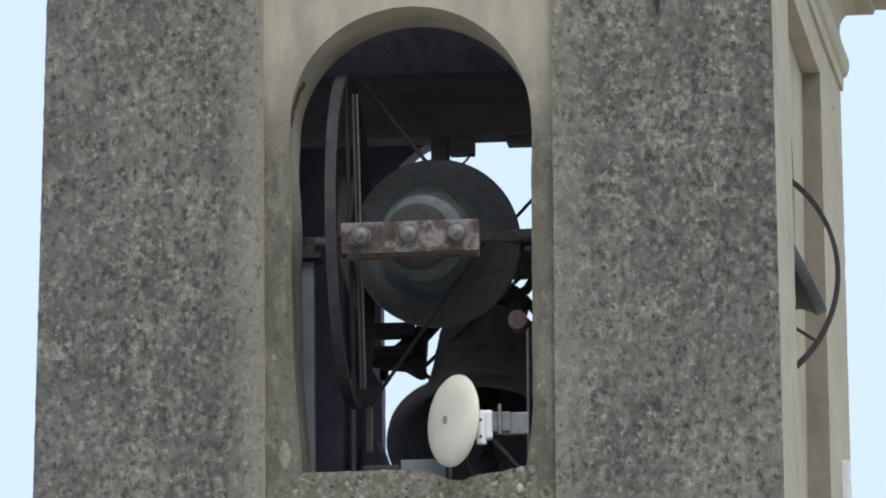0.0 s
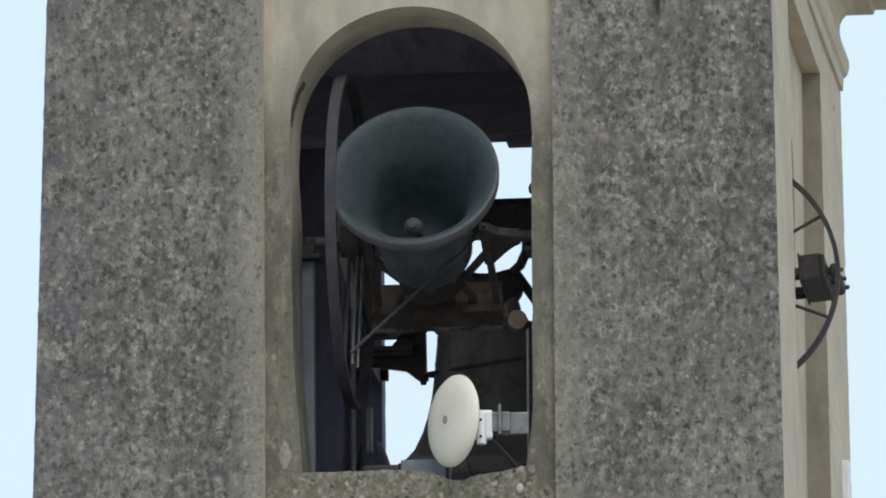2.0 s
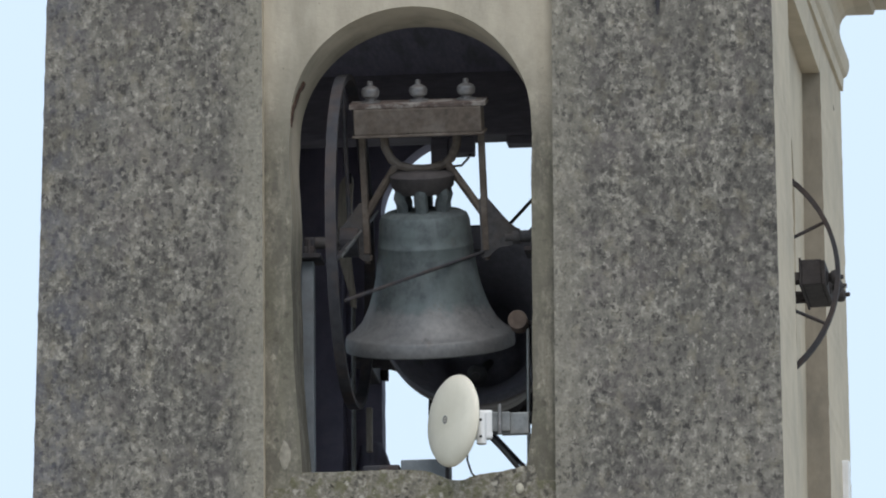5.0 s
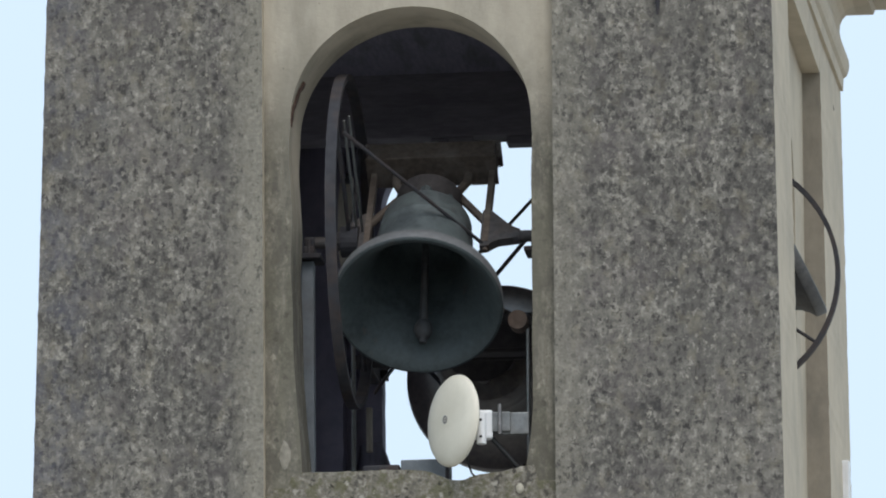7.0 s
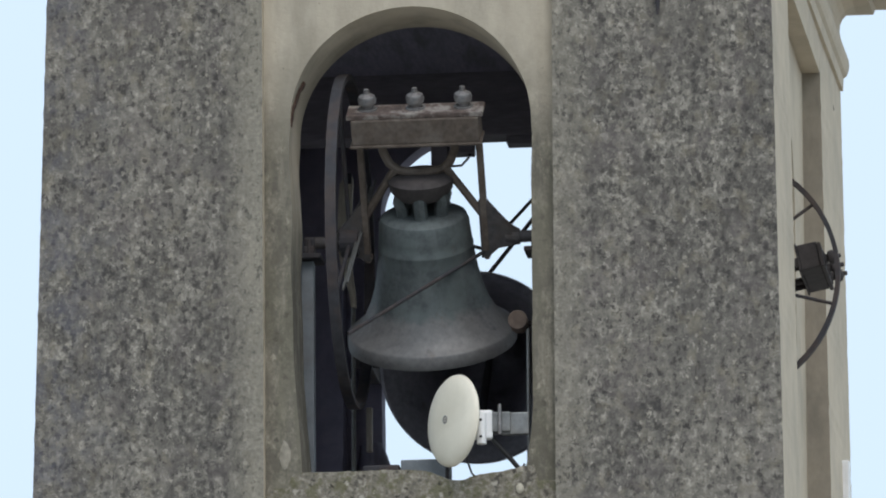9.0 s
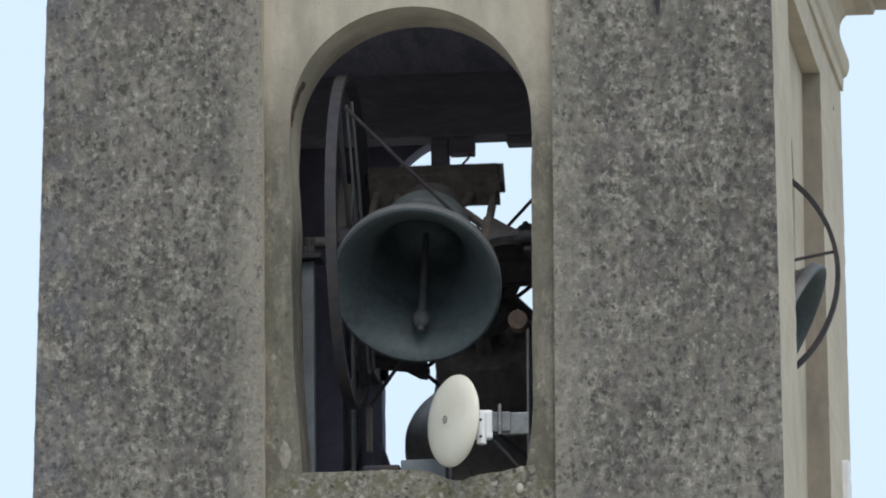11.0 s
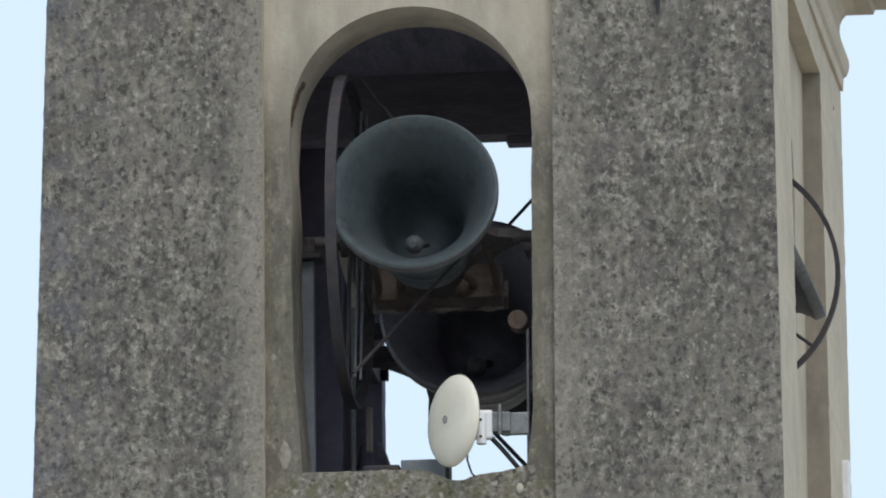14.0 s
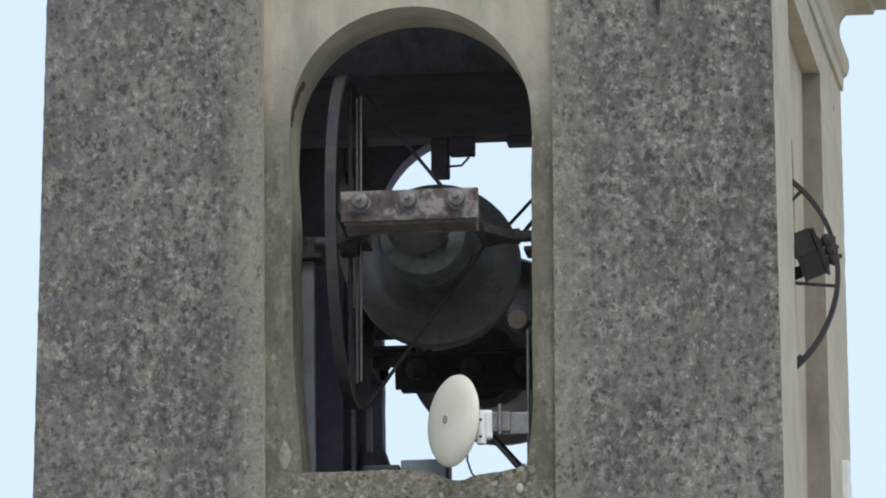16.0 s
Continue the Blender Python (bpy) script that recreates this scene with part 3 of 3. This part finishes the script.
    part("crown", bm, DARK_RUST, e, "solid cast crown block", True)
    # wheel, with spokes and two long stays to the far strap
    R = wheel_r
    bm = bmesh.new()
    ring_of(bm, R, 0.048 * s, 0.026 * s)
    wheel = part("wheel", bm, IRON, e, "dark iron rope wheel")
    wheel.location = (wheel_x, 0, 0)
    for a in [radians(k) for k in spokes]:
        bm = bmesh.new()
        rod(bm, [(0, 0.05 * math.cos(a), 0.05 * math.sin(a)), (0, (R - 0.015) * math.cos(a), (R - 0.015) * math.sin(a))], 0.010 * s, 8)
        part("spoke", bm, IRON, wheel)
    bm = bmesh.new()
    lathe(bm, [(0, -0.04), (0.07 * s, -0.04), (0.07 * s, 0.04), (0, 0.04)], 20, Matrix.Rotation(radians(90), 4, "Y"))
    part("hub", bm, IRON, wheel)
    g = 1 if wheel_x > 0 else -1
    for y in (-1, 1):
        bm = bmesh.new()
        rod(bm, [(-g * 0.272 * s, 0, -0.06 * s), (wheel_x - g * stay_end[0], y * (R - 0.02), stay_end[1] * s)], 0.0085 * s, 8)
        part("long_stay", bm, IRON, e)
    return e, clapper(s, e)


BELL1 = (-0.14, 0.544, 16.179)
bell1, clap1 = swinging_bell("swinging_bell", pose(*BELL1), 1.0, -0.338, "green bronze bell swinging in the arch under a rusty headstock", stay_end=(0.05, -0.164))
for x, z in ((-0.305, 0.02), (-0.284, 0.05)):
    bm = bmesh.new()
    rod(bm, [(x, -0.66, z), (x, 0.66, z)], 0.006, 8)
    part("tie_bar", bm, STEEL, bell1, "grey steel tie bar across the wheel", True)
BELL2 = (-0.10, 2.75, 16.145)
bell2, clap2 = swinging_bell("swinging_bell", pose(*BELL2), 1.165, 0.36, "large dark bronze bell swinging in the rear arch", 0.8, metal=BROWN_BRONZE, iron=DARK_RUST, inner=HAZED_BRONZE)
BELL3 = (1.091, 1.50, 16.120)
bell3, clap3 = swinging_bell("swinging_bell", pose(*BELL3, 0, 0, -90), 0.80, 0.30, "small bronze bell swinging out of the side arch", 0.572, (1, 64, -53, 114, 169, -151), iron=DARK_RUST)
# iron clamp across the small bell's wheel, with the thick riveted splice of its rim
side_wheel = [o for o in bell3.children if o.name.startswith("wheel")][0]
bm = bmesh.new()
a = radians(-2)
box(bm, (0, 0.51 * math.cos(a), 0.51 * math.sin(a)), (0.03, 0.30, 0.036), (7, 0, 0), 0.004)
part("clamp", bm, IRON, side_wheel, "rusty iron clamp bar across the rim")
bm = bmesh.new()
for k in range(13):  # an inner flat, bridged to the rim by distance pieces with gaps between them
    deg = 1 + 2 * k
    a, r = radians(deg), 0.572 - 0.066 * math.sin(math.pi * (k + 1.5) / 15) ** 0.7
    box(bm, (0.0, r * math.cos(a), r * math.sin(a)), (0.034, 0.016, 0.026), (deg, 0, 0), 0.003)
    if k % 2 == 0:
        box(bm, (0.0, 0.5 * (r + 0.56) * math.cos(a), 0.5 * (r + 0.56) * math.sin(a)), (0.03, 0.57 - r, 0.013), (deg, 0, 0), 0.002)
part("splice", bm, IRON, side_wheel, "riveted rim splice")

# ---- dish antenna on the right jamb ----
dish = thing("dish_antenna", pose(0.04, -0.02, 15.215), "round cream dish antenna on a galvanised pipe bracket", "antenna")
bm = bmesh.new()
lathe(bm, [(0, 0.04), (0.09, 0.037), (0.15, 0.028), (0.19, 0.014), (0.204, 0.0), (0.206, -0.010), (0.198, -0.018), (0.16, -0.034), (0.10, -0.052), (0.05, -0.06), (0, -0.06)], 64)
radome = part("radome", bm, RADOME, dish, "", True)
DISH_TURN = Vector((-0.79, -0.613, 0.01)).to_track_quat("Z", "Y").to_matrix().to_4x4()
radome.matrix_basis = DISH_TURN
bm = bmesh.new()
lathe(bm, [(0.010, 0.0392), (0.0185, 0.0392), (0.0185, 0.0415), (0.010, 0.0415), (0.010, 0.0392)], 20)
lathe(bm, [(0, 0.0392), (0.005, 0.0392), (0.005, 0.0418), (0, 0.0418)], 12)
part("emblem", bm, LOGO, radome, "small grey round emblem", True)
bm = bmesh.new()
box(bm, (0.125, 0.06, -0.01), (0.09, 0.05, 0.13), (0, 0, 10), 0.012)
part("radio_unit", bm, WHITE, dish, "white radio housing")
bm = bmesh.new()
rod(bm, [(0.125, 0.02, -0.105), (0.125, 0.02, 0.03)], 0.022, 16)
part("adjuster", bm, WHITE, dish, "white plastic adjuster", True)
for z in (-0.075, 0.0):
    bm = bmesh.new()
    rod(bm, [(0.125, 0.005, z), (0.124, -0.005, z)], 0.006, 10)
    part("screw", bm, BLACK, dish)
bm = bmesh.new()
box(bm, (0.2, 0.08, 0.0), (0.10, 0.07, 0.09), (0, 0, 0), 0.006)
box(bm, (0.27, 0.08, -0.005), (0.12, 0.03, 0.10), (0, 0, 0), 0.006)
part("bracket", bm, STEEL, dish, "galvanised clamp bracket")
bm = bmesh.new()
rod(bm, [(0.205, 0.03, -0.06), (0.205, 0.03, 0.075)], 0.008, 10)
part("clamp_bolt", bm, BOLT, dish)

# ---- bearings, posts and boards inside the arch ----
def frame_post(m, label):
    """A steel upright on the belfry floor with a plummer block for the axle on top."""
    e = thing("bearing_post", m, label, "post", "bearing posts")
    bm = bmesh.new()
    box(bm, (0, 0, 0.78), (0.056, 0.06, 1.56), bev=0.005)
    part("upright", bm, PAINT, e)
    bm = bmesh.new()
    box(bm, (0.01, 0, 1.575), (0.11, 0.16, 0.022), bev=0.004)
    part("cap_plate", bm, IRON, e)
    bm = bmesh.new()
    box(bm, (0.01, 0, 1.607), (0.05, 0.12, 0.036), bev=0.008)
    box(bm, (0.01, 0, 1.645), (0.05, 0.075, 0.055), bev=0.016)
    part("bearing", bm, IRON, e)
    for y in (-0.055, 0.055):
        bm = bmesh.new()
        rod(bm, [(0.01, y, 1.58), (0.01, y, 1.65)], 0.009, 8)
        part("bolt", bm, IRON, e)
    return e


frame_post(pose(-0.668, 0.544, 14.53), "grey painted steel bearing post inside the arch")
frame_post(pose(0.375, 0.544, 14.53, 0, 0, 180), "grey painted steel bearing post behind the jamb")

# a timber end and a pipe beside the jamb
stub = thing("timber_roller", pose(0.285, 0.46, 15.767), "round reddish timber roller on a short iron pin", "roller")
bm = bmesh.new()
lathe(bm, [(0, -0.05), (0.036, -0.05), (0.043, -0.043), (0.043, 0.05), (0, 0.05)], 28, Matrix.Rotation(radians(90), 4, "X"))
part("roller", bm, surface("reddish_wood", (0.08, 0.055, 0.042), (0.15, 0.108, 0.085), 22, 0.8, 0, 0.002), stub, "", True)
bm = bmesh.new()
rod(bm, [(0, 0.02, 0), (0.04, 0.03, 0), (0.085, 0.06, 0)], 0.012, 10)
part("pin", bm, IRON, stub)
bm = bmesh.new()
rod(bm, [(0.327, 0.45, 14.53), (0.327, 0.45, 15.73)], 0.008, 10)
tagged(link("conduit", bm, STEEL, smooth=True), "thin grey conduit beside the arch jamb", "pipe")

# hammer lever beside the wheel
lever = thing("hammer_lever", pose(-0.605, 1.40, 14.53), "pale wooden hammer lever curving down to a thin iron rod", "lever")
bm = bmesh.new()
spine = [(x, z + 0.15, w) for x, z, w in [(0.020, 2.010, 0.018), (0.010, 1.975, 0.030), (0.004, 1.90, 0.031), (0.0, 1.80, 0.030), (-0.002, 1.70, 0.029), (0.004, 1.62, 0.026), (0.018, 1.54, 0.020), (0.034, 1.47, 0.014), (0.040, 1.40, 0.011)]]
extrude_outline(bm, [(x - w, z) for x, z, w in spine] + [(x + w, z) for x, z, w in reversed(spine)], -0.017, 0.017)
part("board", bm, WOOD, lever)
bm = bmesh.new()
rod(bm, [(0.036, 0, 0), (0.038, 0, 1.60)], 0.010, 8)
part("rod", bm, STEEL, lever)
bm = bmesh.new()
box(bm, (0.02, 0.0, 2.15), (0.03, 0.05, 0.05), bev=0.006)
part("pivot", bm, IRON, lever)

# boards lying on the sill
bm = bmesh.new()
box(bm, (-0.119, 0.34, 15.056), (0.209, 0.18, 0.102), (0, 0, 0), 0.006)
tagged(link("sill_block", bm, PAINT), "grey steel box section lying on the sill", "steel beam")
bm = bmesh.new()
box(bm, (-0.312, 0.34, 15.047), (0.167, 0.17, 0.085), (0, 0, 0), 0.012)
tagged(link("sill_board", bm, IRON), "dark rusty block lying on the sill", "block")

# roof beams over the rear bell
def beam(name, c, size, label):
    bm = bmesh.new()
    box(bm, c, size, bev=0.008)
    return tagged(link(name, bm, DARKWOOD), label, "beam")


DARKWOOD = surface("old_grey_timber", (0.14, 0.13, 0.15), (0.21, 0.195, 0.22), 14, 0.85, 0, 0.004, (0.1, 0.095, 0.11), 3, 0.6, (1, 6, 6))
beam("roof_beam", (-0.147, 2.36, 17.245), (2.44, 0.16, 0.31), "old dark timber beam under the belfry ceiling")
beam("beam_end", (0.262, 2.36, 17.072), (0.450, 0.10, 0.039), "short dark timber packing under the roof beam")
beam("beam_end", (-0.173, 2.36, 17.054), (0.116, 0.10, 0.075), "short dark timber block hung on the roof beam")
beam("hanging_post", (-0.273, 2.36, 17.002), (0.079, 0.10, 0.180), "dark timber post hanging from the roof beam")
bm = bmesh.new()
rod(bm, [(-0.238, 2.33, 16.957), (-0.173, 2.33, 16.960), (-0.141, 2.33, 16.994), (-0.125, 2.35, 17.043)], 0.006, 8)
tagged(link("cable", bm, BLACK, smooth=True), "black cable looped under the roof beam", "cable")
bm = bmesh.new()
rod(bm, [(-0.045, 2.9, 16.78), (0.115, 2.9, 16.95), (0.465, 2.9, 17.280)], 0.009, 8)
tagged(link("stay_rod", bm, IRON, smooth=True), "thin dark iron stay across the rear opening", "rod")

# bracket that carries the rear bell beside the rear jamb
bracket = thing("bearing_bracket", pose(-0.56, 2.72, 16.131), "dark iron bearing bracket at the rear jamb", "bracket")
for z, h in ((0.148, 0.062), (0.056, 0.026), (0.030, 0.022)):
    bm = bmesh.new()
    box(bm, (0.0, 0, z), (0.24, 0.1, h), bev=0.006)
    part("bar", bm, IRON, bracket)
bm = bmesh.new()
box(bm, (-0.11, 0.175, 0.045), (0.06, 0.35, 0.13), bev=0.006)
part("wall_plate", bm, IRON, bracket)
bm = bmesh.new()
box(bm, (-0.678, 2.935, 15.863), (0.028, 0.03, 0.210), bev=0.004)
tagged(link("cable_trunking", bm, WOOD), "short pale cable trunking on the rear wall", "trunking")

# iron hinge pin left in the rear jamb
for x, z, h in ((-0.620, 16.164, 0.07),):
    pin = thing("hinge_pin", pose(x, 3.08, z), "dark iron hinge pin set in the rear jamb", "hinge")
    bm = bmesh.new()
    rod(bm, [(0.0, 0, -h / 2), (0.0, 0, h / 2)], 0.017, 12)
    part("pin", bm, IRON, pin)
    bm = bmesh.new()
    box(bm, (-0.035, 0.02, 0), (0.07, 0.03, 0.03), bev=0.004)
    part("tang", bm, IRON, pin)

# splayed lump of mortar at the rear jamb's foot
bm = bmesh.new()
rod(bm, [(-0.685, 3.10, 15.60), (-0.675, 3.10, 15.72), (-0.680, 3.10, 15.77), (-0.690, 3.10, 15.83)], [0.092, 0.080, 0.066, 0.050], 10)
tagged(link("jamb_foot", bm, INNER_SHADE, smooth=True), "dark splayed mortar lump at the rear jamb's foot", "mortar")

# small things on the tower's faces
bm = bmesh.new()
rod(bm, [(0.968, 0.06, 17.16), (0.968, -0.025, 17.15), (0.969, -0.035, 17.10), (0.968, -0.03, 17.03)], [0.012, 0.012, 0.011, 0.006], 8)
tagged(link("wall_hook", bm, IRON, smooth=True), "dark iron hook hanging from the rendered wall", "hook")
bm = bmesh.new()
rod(bm, [(1.45, 3.08, 17.385), (1.482, 3.08, 17.385), (1.485, 3.08, 17.35)], 0.008, 8)
tagged(link("wall_hook", bm, IRON, smooth=True), "small dark nail in the side wall", "hook")
bm = bmesh.new()
box(bm, (1.513, 3.06, 15.271), (0.06, 0.07, 0.80), bev=0.01)
tagged(link("cable_duct", bm, WHITE), "white plastic cable duct on the side wall", "duct")
bm = bmesh.new()
t = bmesh.new()
bmesh.ops.create_icosphere(t, subdivisions=2, radius=0.02)
bmesh.ops.transform(t, matrix=pose(0.328, 0.05, 14.915) @ Matrix.Diagonal((0.9, 0.6, 1.2, 1)), verts=t.verts)
add(bm, t)
tagged(link("pebble", bm, surface("pale_stone", (0.36, 0.33, 0.26), (0.5, 0.46, 0.37), 30, 0.9), smooth=True), "pale pebble set in the broken sill", "stone")
bm = bmesh.new()
for k in range(7):
    z = 16.62 + 0.031 * k
    a = math.asin(min(1, max(0, (z - FRONT_ZS) / FRONT_HW)))
    r = FRONT_HW - 0.001
    box(bm, (FRONT_C - r * math.cos(a), 0.082 + 0.012 * k + 0.008 * math.sin(k * 2.3), FRONT_ZS + r * math.sin(a)), (0.010, 0.028 + 0.014 * math.sin(k * 1.9) ** 2, 0.036), (0, math.degrees(a), 0), 0.003)
tagged(link("rust_scar", bm, SCAR), "dark rusted iron cramp breaking out of the arch reveal", "rust")
bm = bmesh.new()
t = bmesh.new()
bmesh.ops.create_icosphere(t, subdivisions=3, radius=1.0)
for v in t.verts:
    k = 1 + 0.35 * noise.noise(v.co * 2.2)
    v.co = Vector((v.co.x * 0.024 * k, v.co.y * 0.008, v.co.z * 0.062 * k))
bmesh.ops.transform(t, matrix=pose(-0.715, 0.06, 15.10), verts=t.verts)
add(bm, t)
tagged(link("mortar_patch", bm, surface("pale_mortar", (0.20, 0.183, 0.148), (0.33, 0.30, 0.245), 34, 0.95, 0, 0.004), smooth=True), "pale lump of mortar on the lower jamb", "mortar")

# cables under the dish
bm = bmesh.new()
rod(bm, [(0.18, 0.05, 15.175), (0.26, 0.10, 15.09), (0.335, 0.14, 15.0)], 0.011, 8)
tagged(link("strut", bm, BLACK, smooth=True), "black strut from the dish bracket to the jamb", "strut")
bm = bmesh.new()
rod(bm, [(0.10, 0.02, 15.12), (0.095, 0.06, 15.05), (0.11, 0.10, 15.00), (0.15, 0.14, 14.97), (0.21, 0.18, 14.975), (0.29, 0.2, 15.0), (0.335, 0.2, 15.06)], 0.0045, 8)
tagged(link("cable", bm, BLACK, smooth=True), "thin black cable looping under the dish", "cable")
bm = bmesh.new()
rod(bm, [(-0.005, 0.15, 14.9), (-0.005, 0.15, 15.15)], 0.008, 8)
tagged(link("mast", bm, IRON, smooth=True), "thin dark iron mast behind the dish", "mast")


# ---- what moves ----
def swing(t, period, start, top):
    """The angle in degrees of a heavy pendulum that stands at its highest, top degrees, at the start time."""
    a, om, dt, n = radians(top), 0.0, 0.004, 0
    table = [a]
    while a > 0:
        om -= math.sin(a) * dt
        a += om * dt
        table.append(a)
    q = len(table) - 2 + table[-2] / (table[-2] - table[-1])
    u = ((t - start) / period) % 1.0 * 4
    u = 4 - u if u > 2 else u
    sign = -1 if u > 1 else 1
    u = 2 - u if u > 1 else u
    k = min(u * q, len(table) - 1.001)
    i = int(k)
    return sign * math.degrees(table[i] + (table[min(i + 1, len(table) - 1)] - table[i]) * (k - i))


def motions():
    for ob, clap, place, turn, sign, s, lean, (period, start, top) in (
            (bell1, clap1, BELL1, 0, 1, 1.0, -6.0, (4.074, 0.059, 107.6)),
            (bell2, clap2, BELL2, 0, -1, 1.165, 2.4, (4.34, 0.885, 104.5)),
            (bell3, clap3, BELL3, -90, 1, 0.8, 11.0, (3.4615, 0.014, 106.0))):
        rows, tongue = [], []
        for i in range(161):
            t = i * 0.1
            a = sign * swing(t, period, start, top) + lean
            rows.append((t, pose(*place, a, 0, turn)))
            tongue.append((t, pose(0, 0, 0.055 * s, -26 * math.tanh(a / 28), 0, 0)))
        walk(ob, rows)
        walk(clap, tongue)


motions()
